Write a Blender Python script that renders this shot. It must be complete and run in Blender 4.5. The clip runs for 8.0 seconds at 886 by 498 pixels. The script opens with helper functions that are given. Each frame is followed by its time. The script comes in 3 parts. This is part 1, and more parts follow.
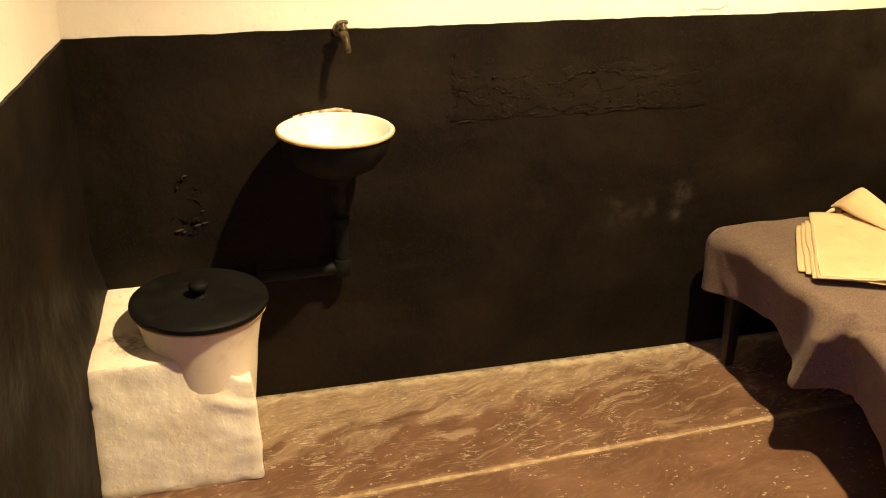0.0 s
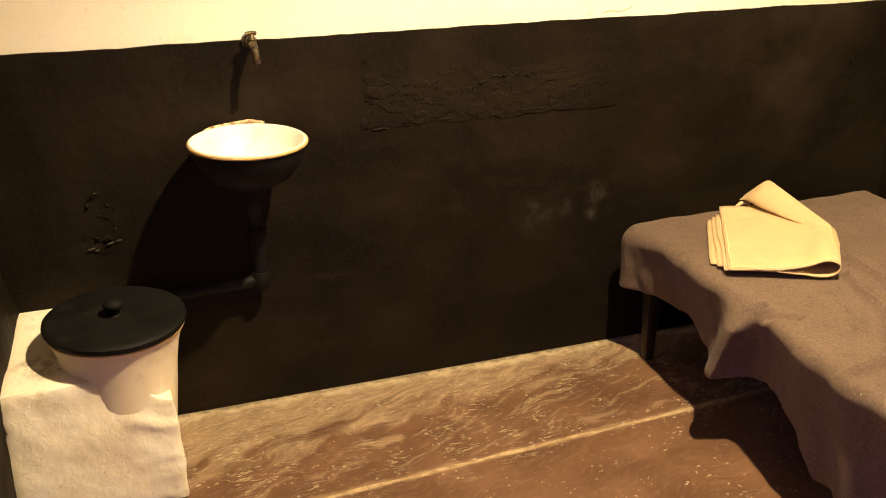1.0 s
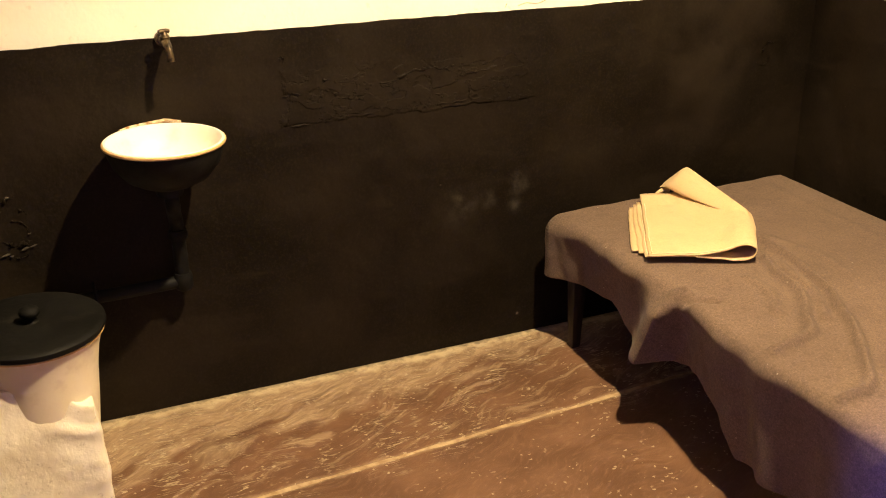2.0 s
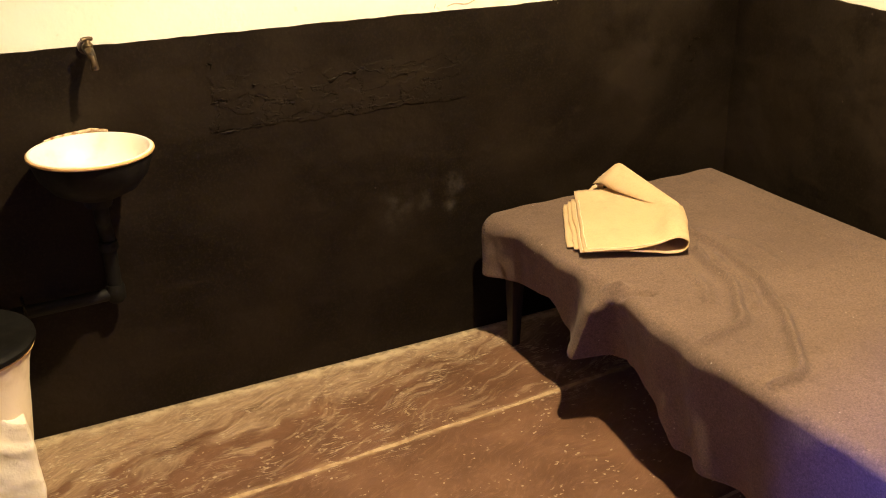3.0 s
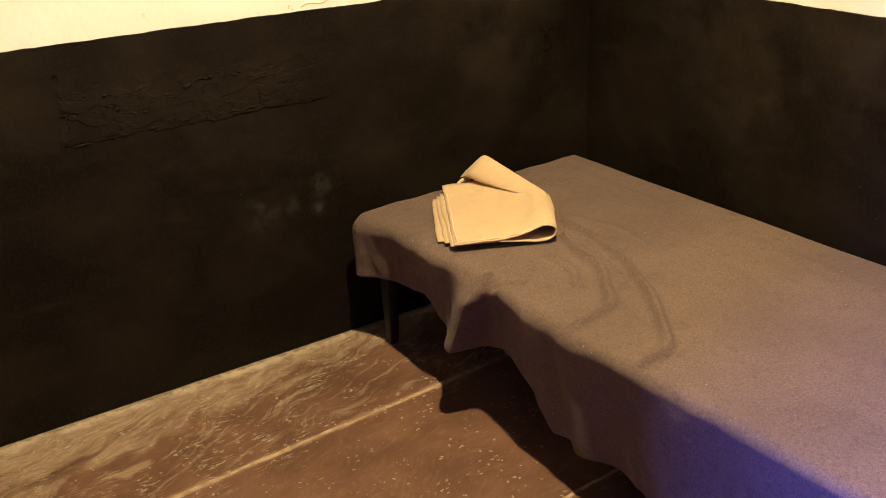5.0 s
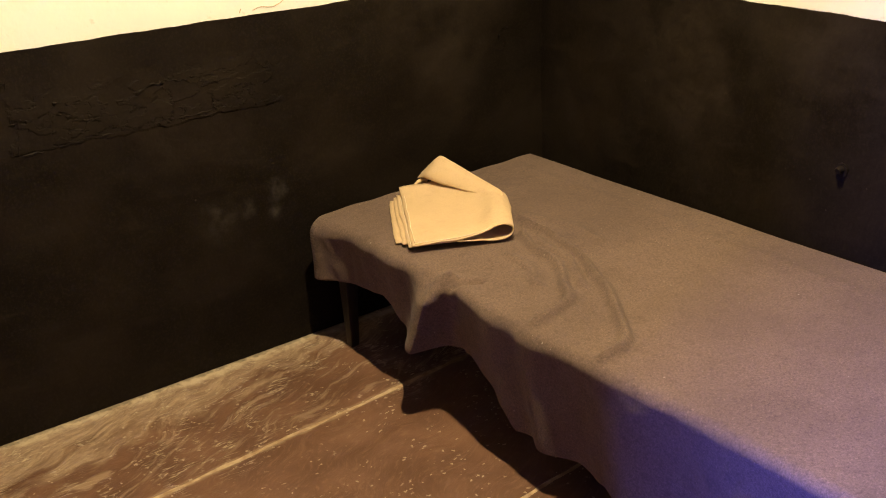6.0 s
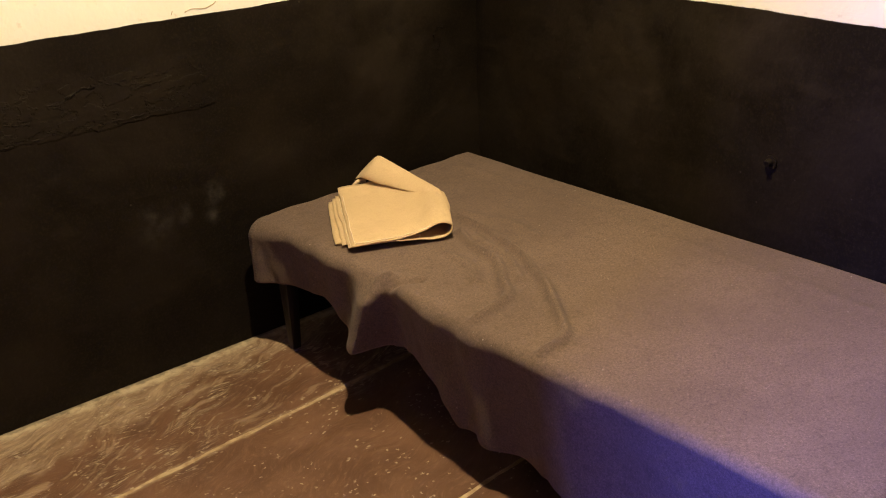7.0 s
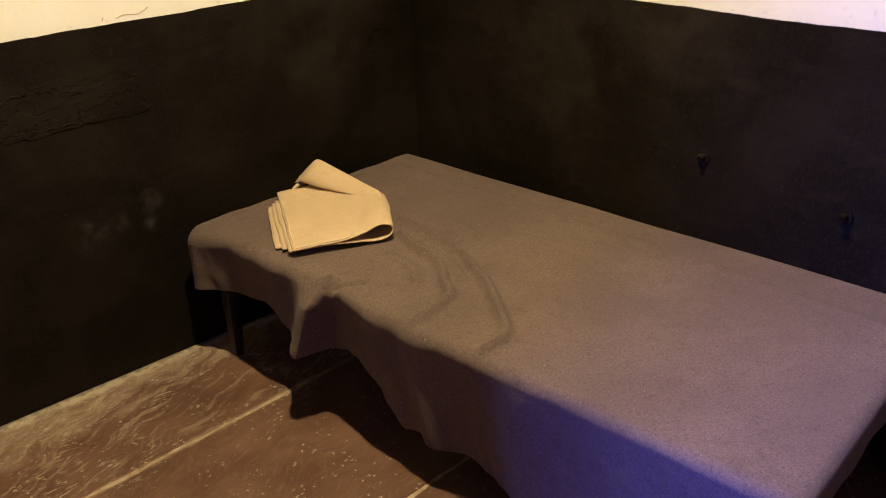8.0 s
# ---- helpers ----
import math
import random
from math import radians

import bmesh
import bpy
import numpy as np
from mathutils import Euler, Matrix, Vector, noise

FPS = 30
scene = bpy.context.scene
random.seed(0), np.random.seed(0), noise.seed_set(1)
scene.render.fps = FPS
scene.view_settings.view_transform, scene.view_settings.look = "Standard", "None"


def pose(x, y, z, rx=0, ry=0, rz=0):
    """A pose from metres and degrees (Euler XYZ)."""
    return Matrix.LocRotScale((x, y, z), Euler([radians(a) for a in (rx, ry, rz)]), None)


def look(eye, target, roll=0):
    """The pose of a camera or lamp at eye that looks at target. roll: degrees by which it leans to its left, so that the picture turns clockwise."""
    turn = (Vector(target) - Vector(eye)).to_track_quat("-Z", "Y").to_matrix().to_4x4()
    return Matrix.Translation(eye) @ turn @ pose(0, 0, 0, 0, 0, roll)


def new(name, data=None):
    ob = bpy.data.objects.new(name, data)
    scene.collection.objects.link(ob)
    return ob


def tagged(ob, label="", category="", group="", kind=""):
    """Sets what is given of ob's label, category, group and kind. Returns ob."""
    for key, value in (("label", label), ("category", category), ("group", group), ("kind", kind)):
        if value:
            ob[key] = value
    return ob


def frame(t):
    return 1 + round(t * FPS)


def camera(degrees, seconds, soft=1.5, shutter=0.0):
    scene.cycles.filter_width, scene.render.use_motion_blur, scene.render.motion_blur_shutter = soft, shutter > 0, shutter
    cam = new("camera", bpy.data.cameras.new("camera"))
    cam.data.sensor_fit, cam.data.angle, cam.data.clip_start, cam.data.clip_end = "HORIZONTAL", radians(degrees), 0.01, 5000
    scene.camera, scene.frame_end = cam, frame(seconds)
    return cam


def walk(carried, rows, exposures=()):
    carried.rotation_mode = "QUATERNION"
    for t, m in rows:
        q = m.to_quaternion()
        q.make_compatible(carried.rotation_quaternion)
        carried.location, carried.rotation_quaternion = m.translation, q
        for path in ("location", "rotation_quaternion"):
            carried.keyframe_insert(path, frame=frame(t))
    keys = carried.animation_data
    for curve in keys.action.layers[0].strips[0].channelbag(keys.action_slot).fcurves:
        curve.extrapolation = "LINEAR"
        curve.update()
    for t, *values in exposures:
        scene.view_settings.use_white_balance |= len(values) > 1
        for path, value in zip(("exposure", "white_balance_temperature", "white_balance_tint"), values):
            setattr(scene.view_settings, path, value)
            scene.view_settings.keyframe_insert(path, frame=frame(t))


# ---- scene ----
cam = camera(47.3, 8.0, soft=1.1)
PATH = [
    (0, (0.223, -2.476, 1.456), (0.722, -0.697, 0.689), 0.7),
    (0.5, (0.225, -2.49, 1.457), (0.813, -0.729, 0.714), 0.2),
    (1, (0.24, -2.49, 1.453), (0.878, -0.75, 0.703), -0.0),
    (1.5, (0.254, -2.494, 1.454), (0.955, -0.781, 0.695), -0.1),
    (3, (0.281, -2.508, 1.449), (1.139, -0.867, 0.692), -0.8),
    (3.5, (0.291, -2.509, 1.446), (1.203, -0.897, 0.692), -1.3),
    (4, (0.299, -2.513, 1.446), (1.248, -0.922, 0.692), -1.6),
    (4.5, (0.308, -2.511, 1.444), (1.317, -0.961, 0.684), -1.7),
    (6, (0.315, -2.521, 1.441), (1.433, -1.049, 0.678), -2.4),
    (6.5, (0.314, -2.523, 1.44), (1.475, -1.085, 0.676), -2.4),
    (7, (0.316, -2.533, 1.442), (1.521, -1.133, 0.674), -2.4),
    (7.5, (0.313, -2.54, 1.446), (1.562, -1.181, 0.676), -2.4),
    (8, (0.319, -2.549, 1.441), (1.603, -1.221, 0.673), -2.7),
]
walk(cam, [(t, look(eye, target, roll)) for t, eye, target, roll in PATH],
     exposures=((0, 0.55, 6600, 12), (1.5, 0.55, 6500, 13), (3.0, 0.45, 6350, 15), (3.5, 0.29, 6300, 15), (4.0, 0.14, 6240, 15), (4.5, 0.07, 6180, 14), (6.0, 0.03, 6000, 11), (7.0, -0.17, 5880, 10), (8, -0.36, 5740, 8)))

# ---- world, lamp, daylight ----
EAST_LEAN, WEST_LEAN = 0.115, 0.105      # the side walls run askew to the end wall
world = bpy.data.worlds.new("world")
scene.world = world
world.use_nodes = True
sky = world.node_tree.nodes.new("ShaderNodeTexSky")
sky.sky_type, sky.sun_disc, sky.sun_elevation, sky.sun_rotation = "NISHITA", False, radians(35), radians(60)
world.node_tree.links.new(sky.outputs[0], world.node_tree.nodes["Background"].inputs[0])
world.node_tree.nodes["Background"].inputs[1].default_value = 0.08

LAMP = (1.43, -1.34, 2.90)
bulb_light = bpy.data.lights.new("bulb_light", "POINT")
bulb_light.energy, bulb_light.color, bulb_light.shadow_soft_size = 450, (1.0, 0.775, 0.44), 0.035
new("bulb_light", bulb_light).location = LAMP

# area light in the unseen corridor window, standing in for blue daylight
window_light = bpy.data.lights.new("window_light", "AREA")
window_light.energy, window_light.color = 760, (0.10, 0.13, 1.0)
window_light.shape, window_light.size, window_light.size_y = "RECTANGLE", 0.75, 0.75
new("window_light", window_light).matrix_world = look((-2.52, -2.1, 2.5), (0, -1.9, 1.5))


# ---- materials ----
class Mat:
    """A small builder of node materials in world metres."""

    def __init__(self, name, rough=0.6, metal=0.0, spec=0.5):
        self.mat = bpy.data.materials.new(name)
        self.mat.use_nodes = True
        self.t = self.mat.node_tree
        self.b = self.t.nodes["Principled BSDF"]
        self.b.inputs["Roughness"].default_value = rough
        self.b.inputs["Metallic"].default_value = metal
        self.b.inputs["Specular IOR Level"].default_value = spec
        self.pos = self.node("ShaderNodeNewGeometry").outputs["Position"]

    def node(self, kind, **values):
        n = self.t.nodes.new(kind)
        for k, v in values.items():
            setattr(n, k, v)
        return n

    def put(self, socket, value):
        if hasattr(value, "is_output"):
            self.t.links.new(value, socket)
        else:
            socket.default_value = value

    def scaled(self, v, by):
        n = self.node("ShaderNodeVectorMath", operation="MULTIPLY")
        self.put(n.inputs[0], v)
        n.inputs[1].default_value = by
        return n.outputs[0]

    def added(self, a, b):
        n = self.node("ShaderNodeVectorMath", operation="ADD")
        self.put(n.inputs[0], a)
        self.put(n.inputs[1], b)
        return n.outputs[0]

    def noise(self, scale, detail=4, rough=0.55, v=None, colour=False, distortion=0.0):
        n = self.node("ShaderNodeTexNoise")
        self.put(n.inputs["Vector"], self.pos if v is None else v)
        n.inputs["Scale"].default_value, n.inputs["Detail"].default_value = scale, detail
        n.inputs["Roughness"].default_value, n.inputs["Distortion"].default_value = rough, distortion
        return n.outputs["Color" if colour else "Fac"]

    def math(self, op, a, b=0.0, clamp=False):
        n = self.node("ShaderNodeMath", operation=op, use_clamp=clamp)
        self.put(n.inputs[0], a)
        self.put(n.inputs[1], b)
        return n.outputs[0]

    def band(self, v, lo, hi, to_lo=0.0, to_hi=1.0):
        n = self.node("ShaderNodeMapRange", interpolation_type="SMOOTHSTEP")
        self.put(n.inputs["Value"], v)
        for k, x in (("From Min", lo), ("From Max", hi), ("To Min", to_lo), ("To Max", to_hi)):
            n.inputs[k].default_value = x
        return n.outputs["Result"]

    def mix(self, fac, a, b):
        n = self.node("ShaderNodeMix", data_type="RGBA")
        self.put(n.inputs["Factor"], fac)
        self.put(n.inputs["A"], (*a, 1) if isinstance(a, tuple) else a)
        self.put(n.inputs["B"], (*b, 1) if isinstance(b, tuple) else b)
        return n.outputs["Result"]

    def turned(self, v, degrees):
        n = self.node("ShaderNodeVectorRotate", rotation_type="Z_AXIS")
        self.put(n.inputs["Vector"], v)
        n.inputs["Angle"].default_value = radians(degrees)
        return n.outputs[0]

    def axis(self, i):
        n = self.node("ShaderNodeSeparateXYZ")
        self.put(n.inputs[0], self.pos)
        return n.outputs[i]

    def spots(self, places, size, rough_by):
        """Soft ragged patches round given places, 0 to 1."""
        total = 0.0
        for p, r in places:
            n = self.node("ShaderNodeVectorMath", operation="DISTANCE")
            self.put(n.inputs[0], self.added(self.pos, rough_by))
            n.inputs[1].default_value = p
            total = self.math("MAXIMUM", total, self.band(n.outputs["Value"], r, r * size))
        return total

    def done(self, colour, bump=None, depth=0.002, rough=None, strength=1.0):
        self.put(self.b.inputs["Base Color"], (*colour, 1) if isinstance(colour, tuple) else colour)
        if rough is not None:
            self.put(self.b.inputs["Roughness"], rough)
        if bump is not None:
            n = self.node("ShaderNodeBump")
            n.inputs["Distance"].default_value, n.inputs["Strength"].default_value = depth, strength
            self.put(n.inputs["Height"], bump)
            self.t.links.new(n.outputs[0], self.b.inputs["Normal"])
        return self.mat


def warped(m, scale, amount):
    n = m.node("ShaderNodeVectorMath", operation="SUBTRACT")
    m.put(n.inputs[0], m.noise(scale, 2, colour=True))
    n.inputs[1].default_value = (0.5, 0.5, 0.5)
    return m.scaled(n.outputs[0], (amount, amount, amount))


def cream_plaster():
    m = Mat("cream_plaster", 0.85, spec=0.25)
    c = m.mix(m.band(m.noise(2.5, 5), 0.35, 0.7), (0.80, 0.74, 0.60), (0.85, 0.80, 0.67))
    c = m.mix(m.band(m.noise(38, 4), 0.62, 0.75, 0, 0.35), c, (0.52, 0.43, 0.29))
    return m.done(c, m.math("ADD", m.noise(9, 5), m.math("MULTIPLY", m.noise(90, 3), 0.12)), 0.004)


def black_paint():
    m = Mat("black_paint", 0.6, spec=0.09)
    c = m.mix(m.band(m.noise(3.2, 3.5, 0.5), 0.35, 0.72), (0.0060, 0.0040, 0.0022), (0.0135, 0.0093, 0.0052))
    brushed = m.noise(7, 2.5, 0.5, m.scaled(m.pos, (1.0, 1.0, 3.5)))
    c = m.mix(m.band(brushed, 0.55, 0.75, 0, 0.4), c, (0.018, 0.0125, 0.0072))
    c = m.mix(m.band(m.noise(130, 4, 0.7), 0.45, 0.7, 0, 0.6), c, (0.021, 0.015, 0.009))
    # chalky scuffs rubbed into the paint
    rag = warped(m, 9, 0.09)
    chalk = m.spots([((1.44, 0, 0.45), 0.075), ((1.46, 0, 0.42), 0.05), ((1.63, 0, 0.50), 0.05), ((1.62, 0, 0.43), 0.04), ((1.53, 0, 0.47), 0.04)], 0.1, rag)
    chalk = m.math("MULTIPLY", chalk, m.band(m.noise(17, 5, 0.65), 0.38, 0.75))
    c = m.mix(m.math("MULTIPLY", chalk, 0.2), c, (0.17, 0.155, 0.13))
    # worn mottling, with added brightness painted high on the side wall and by the far corner
    lit_wear = m.spots([((2.60, -0.70, 0.84), 0.42), ((2.56, -1.15, 0.88), 0.34), ((2.30, 0.0, 0.88), 0.36)], 0.15, warped(m, 3, 0.35))
    lit_wear = m.math("MULTIPLY", lit_wear, m.band(m.noise(5, 6, 0.65), 0.30, 0.70))
    c = m.mix(m.math("MULTIPLY", lit_wear, 0.55), c, (0.030, 0.022, 0.014))
    dots = m.node("ShaderNodeTexVoronoi")
    m.put(dots.inputs["Vector"], m.pos)
    dots.inputs["Scale"].default_value = 9
    c = m.mix(m.math("MULTIPLY", m.band(dots.outputs["Distance"], 0.035, 0.02), 0.2), c, (0.16, 0.14, 0.11))
    relief = m.math("ADD", m.noise(7, 5, 0.5), m.math("MULTIPLY", m.noise(50, 3), 0.05))
    relief = m.math("ADD", relief, m.math("MULTIPLY", brushed, 0.12))
    # old repair with flaking layers under the paint
    x, z = m.axis(0), m.axis(2)
    jag = m.math("MULTIPLY", m.math("SUBTRACT", m.noise(14, 5), 0.5), 0.10)
    xj, zj = m.math("ADD", x, jag), m.math("ADD", z, m.math("MULTIPLY", jag, 0.4))
    repair = m.math("MULTIPLY", m.math("MULTIPLY", m.band(xj, 0.925, 0.94), m.band(xj, 1.70, 1.62)), m.math("MULTIPLY", m.band(zj, 0.748, 0.754), m.band(z, 0.92, 0.84)))
    flakes = m.band(m.noise(16, 5, 0.6, m.scaled(m.pos, (0.8, 1, 1.3))), 0.47, 0.51)
    relief = m.math("ADD", relief, m.math("MULTIPLY", repair, m.math("ADD", 0.13, m.math("MULTIPLY", flakes, 0.16))))
    return m.done(c, relief, 0.012, m.band(m.noise(5, 4), 0.3, 0.75, 0.5, 0.7), 0.95)


def floor_paint():
    m = Mat("brown_floor_paint", 0.5, spec=0.4)
    x, y = m.axis(0), m.axis(1)
    warp = warped(m, 3.5, 0.20)
    swirl = m.turned(m.added(m.pos, warp), -24)
    grain = m.noise(6, 7, 0.62, m.scaled(swirl, (1.0, 3.2, 1.0)))
    fine = m.noise(50, 5, 0.7, m.scaled(swirl, (0.5, 1.8, 1.0)))
    paint = m.mix(m.band(m.noise(5, 5), 0.35, 0.7), (0.108, 0.052, 0.027), (0.165, 0.084, 0.046))
    paint = m.mix(m.band(fine, 0.48, 0.75, 0, 0.45), paint, (0.25, 0.145, 0.085))
    # foot-worn and limewashed strip along the end wall, broadest by the block
    reach = m.math("ADD", m.math("MULTIPLY", y, 3.4), m.math("MULTIPLY", x, -0.42))
    worn = m.math("ADD", reach, m.math("MULTIPLY", grain, 2.2))
    worn = m.band(worn, -0.28, 0.42)
    tan = m.mix(m.band(fine, 0.35, 0.7), (0.25, 0.168, 0.100), (0.40, 0.285, 0.175))
    c = m.mix(m.math("MULTIPLY", worn, 0.9), paint, tan)
    streak = m.math("MULTIPLY", m.band(m.noise(13, 5, 0.66, m.scaled(swirl, (0.45, 2.8, 1.0))), 0.53, 0.66), m.band(y, -0.62, -0.30))
    c = m.mix(m.math("MULTIPLY", streak, 0.42), c, (0.46, 0.325, 0.195))
    lime = m.band(m.math("ADD", y, m.math("MULTIPLY", m.math("SUBTRACT", m.noise(16, 6, 0.65), 0.5), 0.14)), -0.060, -0.012)
    c = m.mix(m.math("MULTIPLY", lime, 0.7), c, (0.60, 0.49, 0.31))
    # ragged darker edge of the floor along the end wall
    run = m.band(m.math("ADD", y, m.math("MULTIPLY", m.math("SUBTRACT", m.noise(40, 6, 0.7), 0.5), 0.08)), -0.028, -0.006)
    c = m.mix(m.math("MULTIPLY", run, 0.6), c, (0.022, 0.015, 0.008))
    # thin wandering lines where the paint has lifted
    flow = m.noise(3.0, 7.0, 0.52, m.scaled(m.added(m.pos, m.scaled(warp, (0.35, 0.20, 0.35))), (1.0, 4.6, 1.0)))
    lines = 0.0
    for level in (0.36, 0.43, 0.50, 0.57, 0.64):
        off = m.math("ABSOLUTE", m.math("SUBTRACT", flow, level))
        lines = m.math("MAXIMUM", lines, m.band(off, 0.010, 0.002))
    broken = m.math("MULTIPLY", m.band(m.noise(2.3, 3), 0.42, 0.58), m.band(m.noise(11, 5, 0.65), 0.47, 0.60))
    lines = m.math("MULTIPLY", m.math("MULTIPLY", lines, m.band(m.math("ADD", y, m.math("MULTIPLY", x, -0.06)), -0.66, -0.52)), broken)
    c = m.mix(m.math("MULTIPLY", lines, 0.85), c, (0.60, 0.47, 0.30))
    # filler smeared over the slab edges beside the long joint
    beside = m.math("ABSOLUTE", m.math("SUBTRACT", m.math("SUBTRACT", y, m.math("MULTIPLY", x, 0.052)), -0.5404))
    smear = m.band(m.math("ADD", beside, m.math("MULTIPLY", m.math("SUBTRACT", m.noise(12, 5, 0.65), 0.5), 0.05)), 0.018, 0.006)
    c = m.mix(m.math("MULTIPLY", smear, 0.4), c, (0.40, 0.285, 0.165))
    # flecks of lime and paint
    specks = 0.0
    for scale, size, gate in ((27, 0.15, 0.50), (58, 0.22, 0.48)):
        v = m.node("ShaderNodeTexVoronoi")
        m.put(v.inputs["Vector"], m.added(m.scaled(m.pos, (0.8, 1.0, 1.0)), warped(m, 70, 0.022)))
        v.inputs["Scale"].default_value = scale
        s = m.band(v.outputs["Distance"], size, size * 0.7)
        specks = m.math("MAXIMUM", specks, m.math("MULTIPLY", s, m.band(m.noise(5 + scale * 0.08, 3), gate, gate + 0.09)))
    c = m.mix(m.math("MULTIPLY", specks, 0.75), c, (0.50, 0.40, 0.27))
    relief = m.math("ADD", m.math("MULTIPLY", grain, 0.6), m.math("ADD", m.math("ADD", m.math("MULTIPLY", lines, 0.6), m.math("MULTIPLY", streak, 0.32)), m.math("MULTIPLY", fine, 0.25)))
    return m.done(c, relief, 0.006, m.band(grain, 0.3, 0.7, 0.42, 0.62), 0.9)


def joint_filler():
    m = Mat("pale_joint_filler", 0.9, spec=0.2)
    return m.done(m.mix(m.band(m.noise(30, 4), 0.35, 0.65), (0.30, 0.20, 0.11), (0.46, 0.34, 0.20)), m.noise(80, 3), 0.002)


def whitewash():
    m = Mat("lumpy_whitewash", 0.9, spec=0.2)
    z = m.axis(2)
    c = m.mix(m.band(m.noise(7, 5), 0.35, 0.7), (0.76, 0.67, 0.51), (0.86, 0.80, 0.66))
    c = m.mix(m.band(m.noise(15, 6, 0.65), 0.52, 0.75, 0, 0.32), c, (0.58, 0.46, 0.30))
    pits = m.band(m.noise(45, 5, 0.65), 0.60, 0.70)
    c = m.mix(m.math("MULTIPLY", pits, 0.5), c, (0.40, 0.30, 0.19))
    # the lid's cast shadow, painted together with staining on the block's top
    shadow_stain = m.spots([((0.085, -0.27, 0.36), 0.085)], 0.35, warped(m, 22, 0.06))
    shadow_stain = m.math("MULTIPLY", shadow_stain, m.band(m.noise(30, 5, 0.7), 0.40, 0.68))
    c = m.mix(m.math("MULTIPLY", shadow_stain, 0.75), c, (0.16, 0.11, 0.06))
    grime = m.band(m.math("ADD", z, m.math("MULTIPLY", m.noise(25, 4), -0.06)), 0.0, -0.035)
    c = m.mix(m.math("MULTIPLY", grime, 0.6), c, (0.30, 0.20, 0.11))
    relief = m.math("ADD", m.noise(11, 6, 0.6), m.math("MULTIPLY", m.band(m.noise(19, 4, 0.6), 0.42, 0.62), 0.16))
    return m.done(c, relief, 0.006, None, 0.6)


def glazed(name, colour, dirt, amount=0.35, rough=0.28):
    m = Mat(name, rough, spec=0.5)
    c = m.mix(m.band(m.noise(18, 5), 0.5, 0.75, 0, amount), colour, dirt)
    return m.done(c, m.noise(30, 3), 0.001, m.band(m.noise(12, 4), 0.3, 0.7, rough, rough + 0.2))


def black_metal():
    m = Mat("black_enamelled_metal", 0.5, spec=0.16)
    c = m.mix(m.band(m.noise(20, 5), 0.5, 0.75, 0, 0.7), (0.004, 0.0037, 0.003), (0.011, 0.0098, 0.0075))
    return m.done(c, m.noise(45, 4), 0.0015, m.band(m.noise(9, 4), 0.3, 0.7, 0.52, 0.72))


def rust():
    m = Mat("rusty_cracked_edge", 0.85, spec=0.2)
    c = m.mix(m.band(m.noise(60, 4), 0.4, 0.62), (0.60, 0.50, 0.33), (0.22, 0.10, 0.035))
    return m.done(c, m.noise(120, 3), 0.003)


def old_brass():
    m = Mat("tarnished_brass", 0.42, 0.75)
    c = m.mix(m.band(m.noise(70, 4), 0.4, 0.62), (0.11, 0.078, 0.04), (0.025, 0.019, 0.013))
    return m.done(c, m.noise(150, 3), 0.001)


def wool(name, dark, light, fleck, scale=1.0, grain=0.15):
    m = Mat(name, 0.95, spec=0.12)
    m.b.inputs["Sheen Weight"].default_value = 0.04
    m.b.inputs["Sheen Roughness"].default_value = 0.6
    c = m.mix(m.band(m.noise(4, 5), 0.3, 0.72), dark, light)
    c = m.mix(m.band(m.noise(28, 5, 0.7), 0.5, 0.75, 0, 0.5), c, fleck)
    felt = m.noise(330 * scale, 4, 0.75)
    c = m.mix(m.band(felt, 0.36, 0.68, 0, 0.65), c, fleck)
    nap = m.noise(150 * scale, 3, 0.7)
    c = m.mix(m.band(nap, 0.44, 0.70, 0, grain), c, fleck)
    c = m.mix(m.band(m.noise(190 * scale, 2, 0.6), 0.56, 0.76, 0, 0.6 * grain), c, tuple(1.5 * k for k in light))
    lint = m.node("ShaderNodeTexVoronoi")
    m.put(lint.inputs["Vector"], m.pos)
    lint.inputs["Scale"].default_value = 34
    c = m.mix(m.math("MULTIPLY", m.band(lint.outputs["Distance"], 0.09, 0.05), m.band(m.noise(7, 2), 0.55, 0.62, 0, 0.5)), c, (0.42, 0.37, 0.30))
    relief = m.math("ADD", m.math("MULTIPLY", m.noise(22, 4), 0.7), m.math("MULTIPLY", m.math("ADD", felt, m.math("MULTIPLY", nap, 2 * grain)), 0.07))
    return m.done(c, relief, 0.004, None, 0.7)


def dark_wood():
    m = Mat("dark_stained_wood", 0.5, spec=0.4)
    grain = m.noise(9, 5, 0.6, m.scaled(m.pos, (6, 6, 1)))
    return m.done(m.mix(m.band(grain, 0.35, 0.65), (0.010, 0.006, 0.0035), (0.028, 0.016, 0.009)), grain, 0.002)


def plain(name, colour, rough=0.8):
    m = Mat(name, rough, spec=0.3)
    dark = tuple(c * 0.8 for c in colour)
    return m.done(m.mix(m.band(m.noise(6, 4), 0.35, 0.65), dark, colour), m.noise(30, 4), 0.003)


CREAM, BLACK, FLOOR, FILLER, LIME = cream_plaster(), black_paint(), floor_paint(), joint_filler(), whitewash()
WHITE = glazed("white_enamel", (0.84, 0.80, 0.70), (0.55, 0.42, 0.25), 0.3)
POT = glazed("cream_glazed_earthenware", (0.82, 0.71, 0.52), (0.58, 0.45, 0.29), 0.5, 0.4)
AMBER = glazed("worn_amber_glaze", (0.62, 0.40, 0.16), (0.35, 0.20, 0.08))
IRON, RUST, BRASS, WOOD = black_metal(), rust(), old_brass(), dark_wood()
